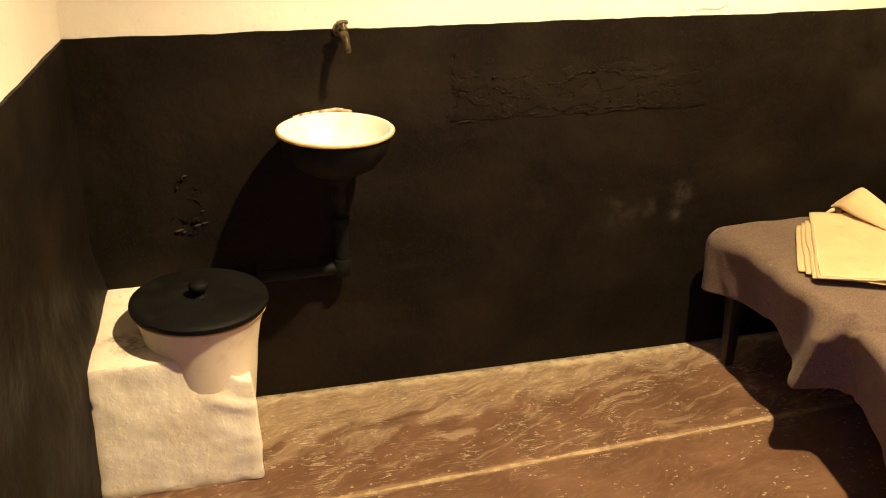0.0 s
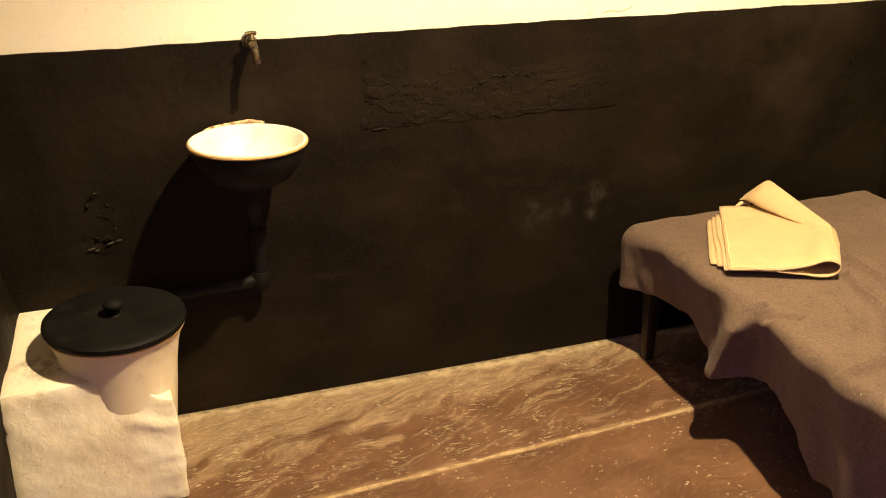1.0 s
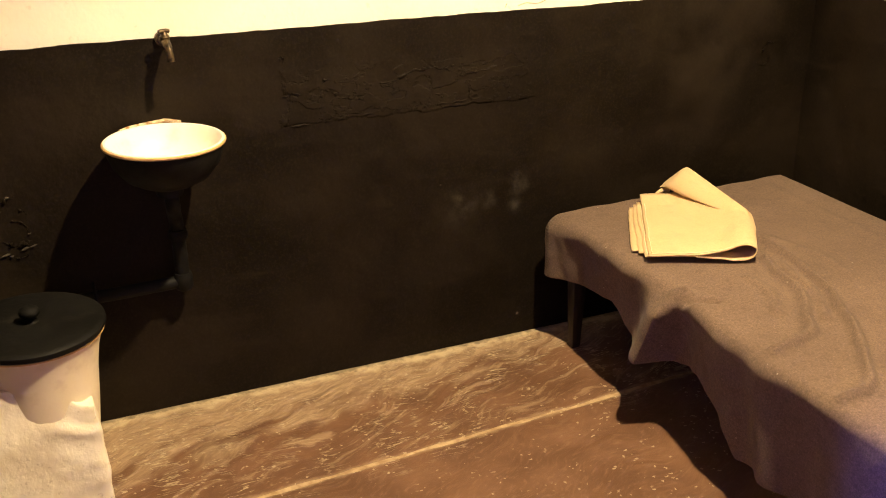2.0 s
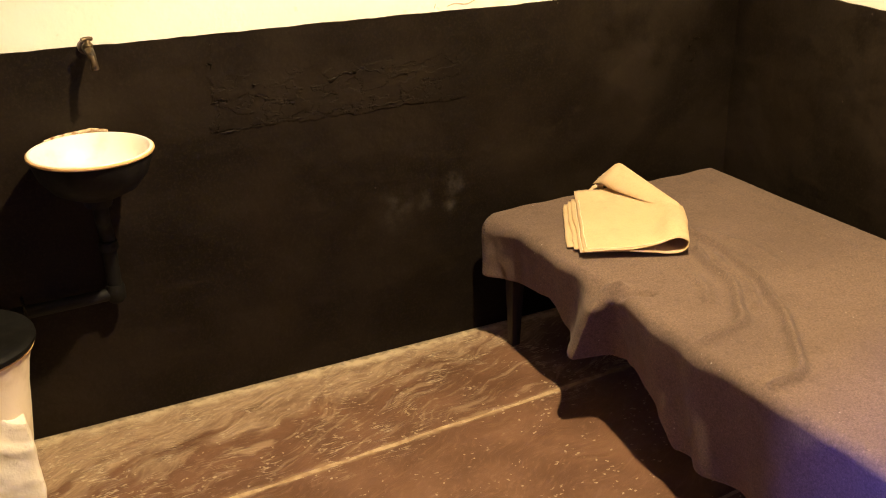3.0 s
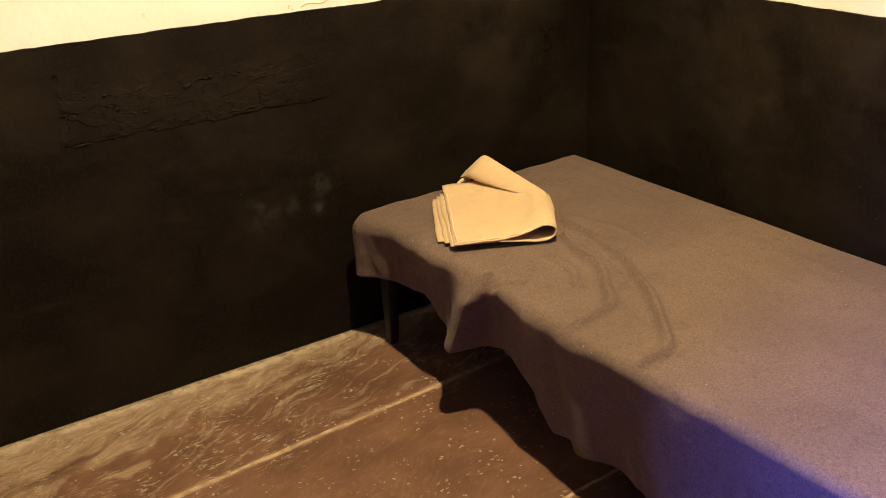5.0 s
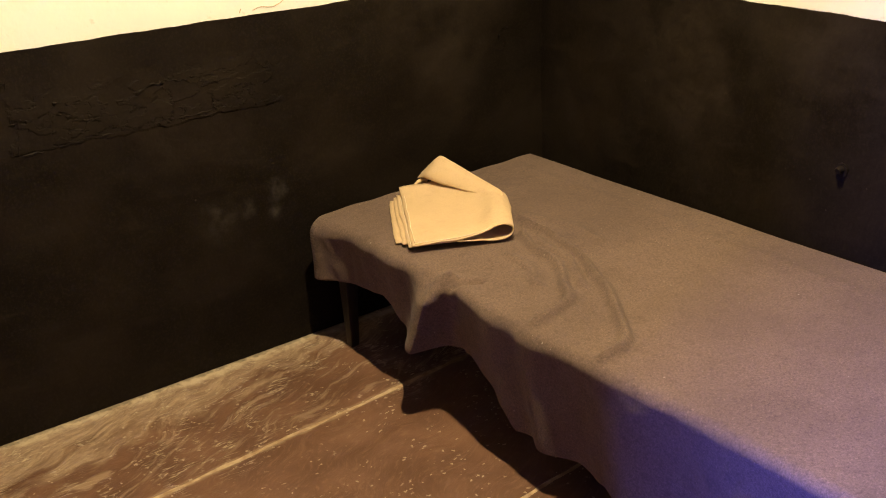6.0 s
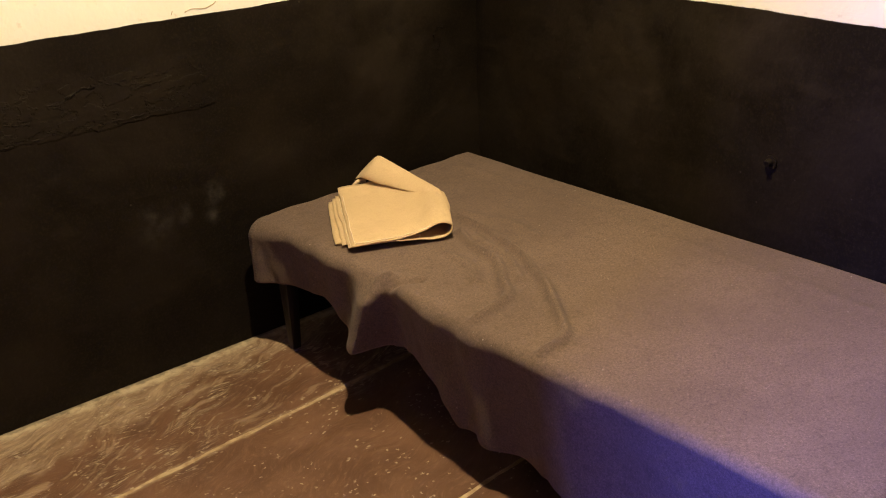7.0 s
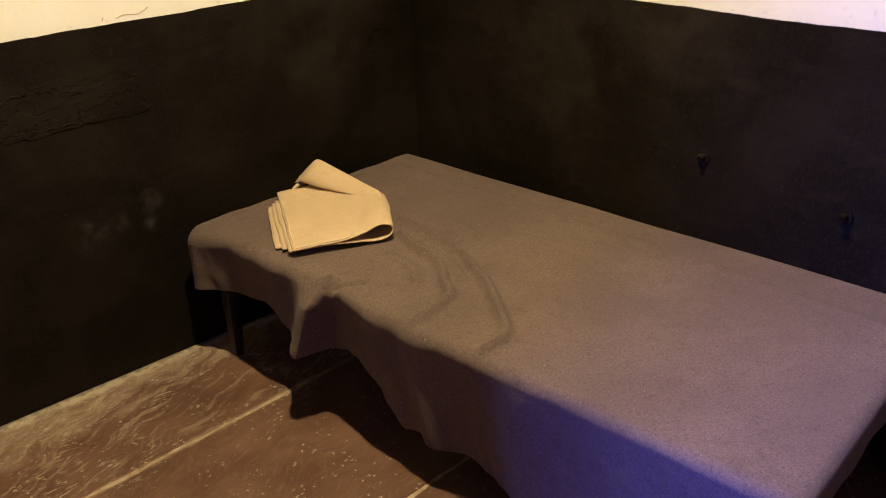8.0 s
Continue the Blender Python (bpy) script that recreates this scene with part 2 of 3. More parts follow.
GREY_WOOL = wool("brown_grey_wool", (0.142, 0.096, 0.069), (0.184, 0.125, 0.090), (0.070, 0.048, 0.035), grain=0.6)
SAND_WOOL = wool("sand_coloured_cotton", (0.55, 0.40, 0.215), (0.64, 0.47, 0.255), (0.45, 0.315, 0.165), 1.4)
STITCH = plain("pale_thread", (0.84, 0.69, 0.44))
GREY_THREAD = plain("grey_thread", (0.17, 0.135, 0.105))
TICKING = plain("dark_mattress_cloth", (0.06, 0.05, 0.045))
CORRIDOR = plain("dark_unseen_corridor", (0.035, 0.03, 0.026))
CEILING = plain("dark_unseen_ceiling", (0.10, 0.065, 0.04))


# ---- builders ----
def mesh_of(name, bm, material, smooth=True):
    bmesh.ops.recalc_face_normals(bm, faces=bm.faces[:])
    me = bpy.data.meshes.new(name)
    bm.to_mesh(me)
    bm.free()
    me.materials.append(material)
    if smooth:
        for p in me.polygons:
            p.use_smooth = True
        me.set_sharp_from_angle(angle=radians(40))
    return me


def part(name, bm, material, parent=None, label="", smooth=True):
    ob = new(name, mesh_of(name, bm, material, smooth))
    ob.parent = parent
    return tagged(ob, label)


def thing(name, at, label, category, group=""):
    ob = new(name)
    ob.location = at
    return tagged(ob, label, category, group)


def block(lo, hi, bevel=0.0, segs=2, lean=0.0):
    """A box; lean shifts x by lean * y."""
    bm = bmesh.new()
    bmesh.ops.create_cube(bm, size=1)
    for v in bm.verts:
        v.co = [(lo[i] + hi[i]) / 2 + v.co[i] * (hi[i] - lo[i]) for i in range(3)]
        v.co.x += lean * v.co.y
    if bevel:
        bmesh.ops.bevel(bm, geom=bm.edges[:], offset=bevel, segments=segs, profile=0.5, affect="EDGES")
    return bm


def lathe(profile, n=48, squash=1.0, bm=None, at=(0, 0, 0)):
    """Turns (radius, height) pairs round z; a radius of 0 closes an end."""
    bm = bm or bmesh.new()
    rings = []
    for r, z in profile:
        if r < 1e-6:
            rings.append([bm.verts.new((at[0], at[1], at[2] + z))])
        else:
            rings.append([bm.verts.new((at[0] + r * math.cos(a), at[1] + squash * r * math.sin(a), at[2] + z)) for a in (2 * math.pi * i / n for i in range(n))])
    for a, b in zip(rings, rings[1:]):
        for i in range(n):
            j = (i + 1) % n
            quad = [a[i % len(a)], a[j % len(a)], b[j % len(b)], b[i % len(b)]]
            quad = list(dict.fromkeys(quad))
            if len(quad) > 2:
                bm.faces.new(quad)
    return bm


def tube(points, radius, n=10, bm=None, taper=None):
    """A round bar along a line of points, closed at both ends."""
    bm = bm or bmesh.new()
    pts = [Vector(p) for p in points]
    rings = []
    for i, p in enumerate(pts):
        d = (pts[min(i + 1, len(pts) - 1)] - pts[max(i - 1, 0)]).normalized()
        side = d.cross(Vector((0.31, 0.17, 0.94)))
        if side.length < 0.1:
            side = d.cross(Vector((1, 0, 0)))
        side.normalize()
        up = d.cross(side)
        r = radius if taper is None else radius * taper(i / (len(pts) - 1))
        rings.append([bm.verts.new(p + r * (math.cos(a) * side + math.sin(a) * up)) for a in (2 * math.pi * k / n for k in range(n))])
    for a, b in zip(rings, rings[1:]):
        for k in range(n):
            bm.faces.new((a[k], a[(k + 1) % n], b[(k + 1) % n], b[k]))
    bm.faces.new(rings[0]), bm.faces.new(rings[-1])
    return bm


def sheet(nu, nv, at, bm=None):
    """A grid of (nu + 1) x (nv + 1) points at(u, v), u and v from 0 to 1."""
    bm = bm or bmesh.new()
    rows = [[bm.verts.new(at(i / nu, j / nv)) for i in range(nu + 1)] for j in range(nv + 1)]
    for a, b in zip(rows, rows[1:]):
        for i in range(nu):
            bm.faces.new((a[i], a[i + 1], b[i + 1], b[i]))
    return bm


def rounded(points, steps=6):
    """Catmull-Rom through the points."""
    p = [Vector(q) for q in points]
    p = [2 * p[0] - p[1]] + p + [2 * p[-1] - p[-2]]
    out = []
    for a, b, c, d in zip(p, p[1:], p[2:], p[3:]):
        for k in range(steps):
            t = k / steps
            out.append(0.5 * (2 * b + (c - a) * t + (2 * a - 5 * b + 4 * c - d) * t * t + (3 * b - a - 3 * c + d) * t ** 3))
    return out + [p[-2]]


def solid(ob, thick, offset=-1.0):
    m = ob.modifiers.new("thickness", "SOLIDIFY")
    m.thickness, m.offset = thick, offset
    return ob


def rough_line(seed, amp, scale):
    return lambda s: amp * (noise.noise(Vector((s * scale, seed, 0.3))) + 0.5 * noise.noise(Vector((s * scale * 3.1, seed + 7, 0.9))))


# ---- the room ----
TOP = 3.9
SOUTH = -3.1
DADO = 1.0


def west_x(y):
    return WEST_LEAN * y


def east_x(y):
    return 2.69 + EAST_LEAN * y


def dado(parent, along, length, inward, lift, seed, rise=lambda s: 0.0):
    """The black painted skin over the lower wall: a thin uneven coat with a wavering upper edge."""
    edge = rough_line(seed, 0.0035, 4.0)
    nib = rough_line(seed + 3, 0.0012, 40.0)
    nu, nv = int(length / 0.012), 80

    def at(u, v):
        s = u * length
        top = DADO + rise(s) + edge(s) + nib(s)
        low = max(0.0, 0.0015 * noise.noise(Vector((s * 60, seed, 3))))
        z = low + min(v / 0.975, 1.0) * (top - low)
        p = along(s)
        bulge = 0.004 * noise.noise(Vector((s * 2.2, z * 2.2, seed))) + 0.0022 * noise.noise(Vector((s * 9, z * 9, seed + 5)))
        depth = lift(s, z) + 0.007 * min(1.0, 0.6 + z * 6) + bulge * min(1.0, 0.3 + z * 6) if v < 0.999 else -0.004
        return Vector((p[0], p[1], z)) + inward * depth
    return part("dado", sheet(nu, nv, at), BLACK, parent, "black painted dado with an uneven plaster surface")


wall_north = tagged(new("wall_north", mesh_of("wall_north", block((-0.9, 0, 0), (3.1, 0.3, TOP)), CREAM, False)), "cream plastered cell wall with a black painted dado", "wall", kind="structure")
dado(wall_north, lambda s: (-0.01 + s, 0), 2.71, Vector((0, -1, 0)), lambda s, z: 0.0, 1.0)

wall_east = tagged(new("wall_east", mesh_of("wall_east", block((2.69, SOUTH - 0.3, 0), (2.99, 0, TOP), lean=EAST_LEAN), CREAM, False)), "cream plastered cell wall with a black painted dado", "wall", kind="structure")
n_east = Vector((-1, EAST_LEAN, 0)).normalized()
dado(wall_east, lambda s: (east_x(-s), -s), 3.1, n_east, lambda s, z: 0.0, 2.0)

# the entrance wall; beyond the black dado an unseen doorway bounds the blue daylight
DOOR_S, DOOR_N, DOOR_H = -2.75, -1.80, 1.95
wall_west = tagged(new("wall_west"), "cream plastered cell wall with a black dado and a deep unseen doorway", "wall", kind="structure")
for lo, hi in (((-0.5, DOOR_N, 0), (0, 0, TOP)), ((-0.5, SOUTH - 0.3, 0), (0, DOOR_S, TOP)), ((-0.5, DOOR_S, DOOR_H), (0, DOOR_N, TOP))):
    part("wall_section", block(lo, hi, lean=WEST_LEAN), CREAM, wall_west, smooth=False)
n_west = Vector((1, -WEST_LEAN, 0)).normalized()


def west_lift(s, z):
    foot = min(max((0.50 - z) / 0.16, 0), 1)
    return 0.028 * foot * foot * (3 - 2 * foot)


dado(wall_west, lambda s: (west_x(-s), -s), 1.80, n_west, west_lift, 3.0)
wall_south = tagged(new("wall_south", mesh_of("wall_south", block((-0.9, SOUTH - 0.3, 0), (3.0, SOUTH, TOP)), CREAM, False)), "plain cream plastered cell wall", "wall", kind="structure")
dado(wall_south, lambda s: (-0.33 + s, SOUTH), 2.67, Vector((0, 1, 0)), lambda s, z: 0.0, 4.0)
# unseen ceiling, its colour kept dark so little light bounces back
ceiling = tagged(new("ceiling", mesh_of("ceiling", block((-2.9, SOUTH - 0.3, TOP), (3.1, 0.3, TOP + 0.2)), CEILING, False)), "plain unseen ceiling, dark to cut bounced light", "ceiling", kind="structure")

# unseen corridor added outside the door, dark against bounce; its window aims the daylight
corridor = tagged(new("wall_corridor"), "unseen dark corridor wall with a high window opening, added to aim the daylight", "wall", kind="structure")
for lo, hi in (((-2.9, SOUTH - 0.3, 0), (-2.6, -2.5, TOP)), ((-2.9, -1.7, 0), (-2.6, 0.3, TOP)), ((-2.9, -2.5, 0), (-2.6, -1.7, 2.1)), ((-2.9, -2.5, 2.9), (-2.6, -1.7, TOP)),
               ((-2.6, 0, 0), (-0.9, 0.3, TOP)), ((-2.6, SOUTH - 0.3, 0), (-0.9, SOUTH, TOP))):
    part("wall_section", block(lo, hi), CORRIDOR, corridor, smooth=False)

floor = tagged(new("floor", mesh_of("floor", block((-2.9, SOUTH - 0.3, -0.2), (3.1, 0.3, -0.0012)), FILLER, False)), "worn brown painted floor of broad slabs with pale joints", "floor", kind="structure")


def joint_y(k, x):
    """The k-th long joint of the floor."""
    return (0.06, -0.478, -1.085, -1.69, -2.30, -2.91, -3.5)[k] + (0.052 * (x - 1.2) if k else 0.0)


def slab(k):
    near, far = rough_line(20 + k, 0.0055, 13), rough_line(31 + k, 0.0055, 11)
    gap = (0, 0.0048, 0.005, 0.006, 0.006, 0.006, 0)

    def at(u, v):
        x = -2.9 + 6.0 * u
        a, b = joint_y(k, x) - gap[k] + near(x), joint_y(k + 1, x) + gap[k + 1] + far(x)
        lip = 0.008
        y, z = ((a, -0.006), (a - lip * 0.3, 0.0), (b + lip * 0.3, 0.0), (b, -0.006))[round(v * 3)]
        return Vector((x, y, z))
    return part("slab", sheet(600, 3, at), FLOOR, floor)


for k in range(6):
    slab(k)

# ---- marks in the plaster of the end wall ----
def wall_ridge(points, r, seed, parent, name="plaster_ridge"):
    """A broken raised line of plaster on the end wall, from (x, z) pairs."""
    path = rounded([(x, -0.0085, z) for x, z in points], 9)
    for i, p in enumerate(path):
        p.x += 0.006 * noise.noise(Vector((i * 0.9, seed, 0)))
        p.z += 0.006 * noise.noise(Vector((i * 0.9, seed, 5)))
        p.y += 0.0012 * noise.noise(Vector((i * 0.45, seed, 9)))
    ob = part(name, tube(path, r, 7, taper=lambda t: 0.08 + 1.5 * max(0.0, noise.noise(Vector((t * 11, seed, 2)))) if 0 < t < 1 else 0.05), BLACK, parent)
    return ob


for seed, (line, r) in enumerate((
        (((0.930, 0.745), (0.99, 0.749), (1.05, 0.752), (1.10, 0.757), (1.17, 0.760), (1.24, 0.762)), 0.004),
        (((1.24, 0.762), (1.32, 0.766), (1.40, 0.764), (1.47, 0.766)), 0.0035),
        (((1.58, 0.755), (1.61, 0.764), (1.64, 0.760), (1.68, 0.768)), 0.0035),
        (((0.925, 0.825), (0.96, 0.832), (1.00, 0.826)), 0.0035),
        (((0.945, 0.83), (0.95, 0.79), (0.94, 0.75)), 0.003),
        (((1.035, 0.850), (1.055, 0.862), (1.09, 0.850), (1.13, 0.853)), 0.0045),
        (((1.05, 0.838), (1.085, 0.818), (1.12, 0.806), (1.15, 0.80)), 0.0045),
        (((1.15, 0.815), (1.18, 0.814)), 0.003),
        (((1.235, 0.838), (1.275, 0.856), (1.33, 0.867), (1.385, 0.862), (1.42, 0.866)), 0.005),
        (((1.385, 0.862), (1.43, 0.842), (1.47, 0.843), (1.53, 0.847)), 0.004),
        (((1.455, 0.82), (1.465, 0.79), (1.46, 0.77)), 0.0035),
        (((1.33, 0.778), (1.36, 0.786), (1.39, 0.778)), 0.004),
        (((1.52, 0.815), (1.545, 0.822), (1.57, 0.82)), 0.003),
        (((0.925, 0.927), (0.945, 0.928)), 0.006),
        (((0.94, 0.98), (0.945, 0.95), (0.94, 0.91)), 0.003),
        (((2.485, 0.80), (2.50, 0.835), (2.53, 0.84)), 0.004),
        (((2.46, 0.78), (2.50, 0.77), (2.52, 0.80)), 0.003))):
    wall_ridge(line, r, seed + 0.5, wall_north)

# ragged edges of a filled hole low in the corner
for seed, (line, r) in enumerate((
        (((0.218, 0.61), (0.232, 0.645), (0.258, 0.655)), 0.006), (((0.245, 0.60), (0.272, 0.588), (0.282, 0.562)), 0.006), (((0.222, 0.548), (0.25, 0.531), (0.285, 0.538)), 0.007),
        (((0.232, 0.503), (0.255, 0.498), (0.276, 0.508)), 0.007), (((0.206, 0.585), (0.212, 0.552), (0.205, 0.53)), 0.005), (((0.262, 0.625), (0.29, 0.61)), 0.005))):
    wall_ridge(line, r, seed + 40.5, wall_north)

# bare chips in the filled hole
for x, z, size in ((0.222, 0.512, 0.011), (0.236, 0.508, 0.006), (0.268, 0.522, 0.010), (0.288, 0.527, 0.008), (0.247, 0.655, 0.006), (0.284, 0.560, 0.005)):
    chip = lathe([(0.0, 0.0015), (0.5 * size, 0.0012), (size, -0.001)], 7, 0.35)
    for v in chip.verts:
        v.co = Vector((x + v.co.x * (1 + 0.4 * noise.noise(v.co * 300)), -0.0125 - v.co.z, z + v.co.y + 0.3 * v.co.x))
    part("plaster_chip", chip, plain("grey_bare_plaster", (0.045, 0.037, 0.027)), wall_north)

# flaking cream paint above the dado
for seed, pts in enumerate((((1.615, 1.012), (1.64, 1.018), (1.675, 1.014), (1.70, 1.021)), ((1.575, 1.010), (1.58, 1.02)), ((1.70, 1.02), (1.712, 1.028)))):
    part("paint_flake", tube(rounded([(x, -0.0005, z) for x, z in pts], 5), 0.0012, 6), plain("tan_flaked_paint", (0.55, 0.42, 0.25)), wall_north)

# stubs of old pegs in the side wall
def peg(y, z):
    ob = thing("wall_peg", (east_x(y) - 0.008, y, z), "short black painted peg stub in the black dado", "peg", "wall pegs")
    bm = tube([(0.01, 0, 0), (-0.016, 0, 0.002), (-0.022, 0, 0.0)], 0.011, 12, taper=lambda t: 1.0 - 0.3 * t)
    part("stub", bm, BLACK, ob)
    part("collar", tube([(0.004, 0, 0), (-0.006, 0, 0)], 0.018, 12), BLACK, ob)
    return ob


peg(-1.235, 0.630)
peg(-1.64, 0.575)


# ---- whitewashed block with the toilet pot ----
def masonry_block():
    ob = thing("masonry_block", (0, 0, 0), "low whitewashed masonry block built into the corner", "masonry block")
    bm = block((0.028, -0.372, -0.003), (0.368, 0.0, 0.345), 0.009, 2)
    bmesh.ops.subdivide_edges(bm, edges=[e for e in bm.edges if e.calc_length() > 0.05], cuts=22, use_grid_fill=True)
    for v in bm.verts:
        x, y, z = v.co
        left = 1 - min(max((x - 0.03) / 0.34, 0), 1)
        v.co.x += 0.10 * y * left
        if z > 0.2:
            v.co.z += (0.034 * (y + 0.372) / 0.372 - 0.010) * min((z - 0.2) / 0.15, 1)
        if z > 0.1 and x > 0.26:
            # plaster falls away round the outer side of the pot
            side = min((x - 0.26) / 0.10, 1)
            side = side * side * (3 - 2 * side) * min(max((-y - 0.10) / 0.20, 0), 1)
            v.co.z -= 0.075 * side * (z - 0.1) / 0.245
            v.co.x -= 0.012 * side * (z - 0.1) / 0.245
        if x < 0.05 and z > 0.01:
            v.co.x += 0.007 * noise.noise(Vector((y * 40, z * 40, 2)))
        if y < -0.3:
            v.co.y -= 0.018 * (1 - min(z / 0.34, 1))
        if y < -0.3 and z > 0.15:
            v.co.y += 0.007 * math.exp(-((x - 0.262) / 0.095) ** 4) * min((z - 0.15) / 0.12, 1)
        n = Vector((noise.noise(v.co * 13), noise.noise(v.co * 13 + Vector((9, 0, 0))), noise.noise(v.co * 13 + Vector((0, 9, 0)))))
        fine = Vector((noise.noise(v.co * 42), noise.noise(v.co * 42 + Vector((5, 0, 0))), noise.noise(v.co * 42 + Vector((0, 5, 0)))))
        keep = 0.15 if y > -0.01 or z < 0.004 else 1.0
        v.co += keep * (0.0042 * n + 0.0022 * fine)
        if z > 0.004 and y < -0.33:
            for zz, size in ((0.245, 0.005), (0.12, 0.004), (0.075, 0.005)):
                v.co.y -= size * math.exp(-((x - 0.33) / 0.05) ** 2 - ((z - zz - 0.25 * (x - 0.33)) / 0.010) ** 2)
            v.co.x += 0.006 * noise.noise(Vector((z * 30, 3, 3))) * (x < 0.06)
        if z > 0.004:
            v.co.y += -0.007 * math.exp(-((x - 0.32) / 0.06) ** 2 - ((z - 0.225 - 0.2 * (x - 0.32)) / 0.016) ** 2) * (y < -0.33)
    part("block", bm, LIME, ob)
    return ob


masonry_block()


def toilet_pot():
    ob = thing("toilet_pot", (0.253, -0.25, 0.0), "cream earthenware toilet pot set into the whitewashed block", "toilet pot")
    pot = part("bowl", lathe([(0.0, 0.06), (0.098, 0.06), (0.116, 0.16), (0.125, 0.25), (0.130, 0.31), (0.138, 0.362), (0.148, 0.398), (0.151, 0.405), (0.143, 0.402), (0.128, 0.36), (0.110, 0.30), (0.0, 0.12)], 64), POT, ob)
    part("rim", lathe([(0.148, 0.405), (0.1545, 0.405), (0.1560, 0.4085), (0.151, 0.411), (0.142, 0.411), (0.142, 0.405), (0.148, 0.405)], 64), AMBER, pot, "worn amber rim line")
    return ob


def pot_lid():
    ob = thing("pot_lid", (0.253, -0.25, 0.415), "round black wooden lid lying on the toilet pot", "lid")
    ob.rotation_euler = (radians(2.2), 0, 0)
    part("disc", lathe([(0.0, 0.0), (0.150, 0.0), (0.1585, 0.003), (0.1615, 0.009), (0.1605, 0.0155), (0.155, 0.0195), (0.145, 0.0215), (0.08, 0.0225), (0.0, 0.023)], 72), IRON, ob)
    part("knob", lathe([(0.0, 0.020), (0.018, 0.022), (0.014, 0.027), (0.0125, 0.032), (0.017, 0.037), (0.0225, 0.043), (0.0235, 0.049), (0.020, 0.055), (0.011, 0.059), (0.0, 0.060)], 32), IRON, ob, "round turned knob")
    return ob


toilet_pot()
pot_lid()


# ---- basin, pipe and tap ----
def wash_basin():
    c = (0.603, -0.160, 0.795)
    ob = thing("wash_basin", c, "small round wall basin, white enamel inside and black outside", "wash basin")
    sq = 1.05
    bowl = part("bowl", lathe([(0.0, -0.088), (0.03, -0.0875), (0.075, -0.076), (0.105, -0.054), (0.122, -0.026), (0.128, -0.006), (0.132, 0.0015), (0.137, 0.002), (0.140, -0.002), (0.1395, -0.007), (0.136, -0.008)], 72, sq), WHITE, ob)
    part("rim_edge", lathe([(0.1385, 0.0005), (0.1412, -0.0012), (0.1418, -0.0042), (0.1402, -0.0072), (0.137, -0.0078)], 72, sq), AMBER, bowl, "thin worn brown edge of the enamel")
    part("shell", lathe([(0.1365, -0.0075), (0.134, -0.022), (0.122, -0.056), (0.096, -0.088), (0.062, -0.106), (0.036, -0.116), (0.030, -0.135), (0.0, -0.136)], 72, sq), IRON, ob, "black painted outside of the bowl")
    part("drain", lathe([(0.0, -0.0865), (0.016, -0.0865), (0.018, -0.084), (0.013, -0.083), (0.0, -0.0845)], 24), BRASS, bowl)
    back = rounded([(-0.085, 0.116, 0.000), (-0.05, 0.138, 0.002), (-0.01, 0.148, 0.003), (0.03, 0.147, 0.006), (0.065, 0.136, 0.001)], 6)
    part("back_lip", tube(back, 0.007, 8, taper=lambda t: 0.6 + 0.7 * abs(noise.noise(Vector((t * 9, 2, 2))))), RUST, ob, "cracked rusty edge at the wall")
    part("bracket", block((-0.045, 0.085, -0.115), (0.045, 0.158, -0.07), 0.006), IRON, ob)
    return ob


def drain_pipe():
    ob = thing("drain_pipe", (0, 0, 0), "black waste pipe from the basin along the wall", "pipe")
    down = rounded([(0.605, -0.160, 0.668), (0.607, -0.155, 0.63), (0.618, -0.085, 0.585), (0.626, -0.05, 0.545), (0.628, -0.046, 0.47), (0.629, -0.044, 0.40)], 6)
    part("downpipe", tube(down, 0.018, 16), IRON, ob)
    part("branch", tube([(0.628, -0.044, 0.383), (0.50, -0.044, 0.380), (0.36, -0.044, 0.378), (0.22, -0.044, 0.376)], 0.017, 16), IRON, ob)
    part("elbow", lathe([(0.0, -0.026), (0.017, -0.024), (0.024, -0.015), (0.0245, 0.012), (0.022, 0.024), (0.0, 0.026)], 20, at=(0.629, -0.044, 0.384)), IRON, ob)
    part("coupling", lathe([(0.0, -0.012), (0.022, -0.012), (0.0245, -0.006), (0.0245, 0.006), (0.022, 0.012), (0.0, 0.012)], 20, at=(0.627, -0.048, 0.515)), IRON, ob)
    clip = part("pipe_clip", tube(rounded([(0.41, -0.002, 0.403), (0.41, -0.045, 0.402), (0.41, -0.064, 0.378), (0.41, -0.045, 0.356), (0.41, -0.002, 0.355)], 4), 0.004, 6), IRON, ob)
    return ob


def tap():
    ob = thing("tap", (0.646, 0, 1.0), "small tarnished brass tap on the wall over the basin", "tap")
    ob.scale = (1, 1.3, 1)
    part("flange", tube([(0, 0.0, 0.0), (0, -0.012, 0.0)], 0.017, 16), BRASS, ob)
    part("body", tube(rounded([(0, -0.008, 0), (0, -0.04, 0.0), (0.001, -0.058, -0.006), (0.003, -0.066, -0.022), (0.004, -0.067, -0.040)], 5), 0.0095, 14, taper=lambda t: 1.0 + 0.15 * math.sin(6 * t)), BRASS, ob)
    bonnet = part("bonnet", lathe([(0.0, -0.004), (0.0115, -0.003), (0.012, 0.008), (0.008, 0.013), (0.0055, 0.020), (0.0, 0.021)], 16, at=(0, -0.04, 0.004)), BRASS, ob)
    part("handle", tube([(-0.013, -0.043, 0.024), (-0.006, -0.041, 0.0255), (0.006, -0.039, 0.0255), (0.011, -0.037, 0.024)], 0.0052, 10), BRASS, bonnet)
    return ob


wash_basin()
drain_pipe()
tap()


# ---- bed ----
BED_TOP = 0.42
BED_N, BED_S = -0.09, -1.93
BED_W, BED_E = 1.711, 2.570
SKEW = 0.055


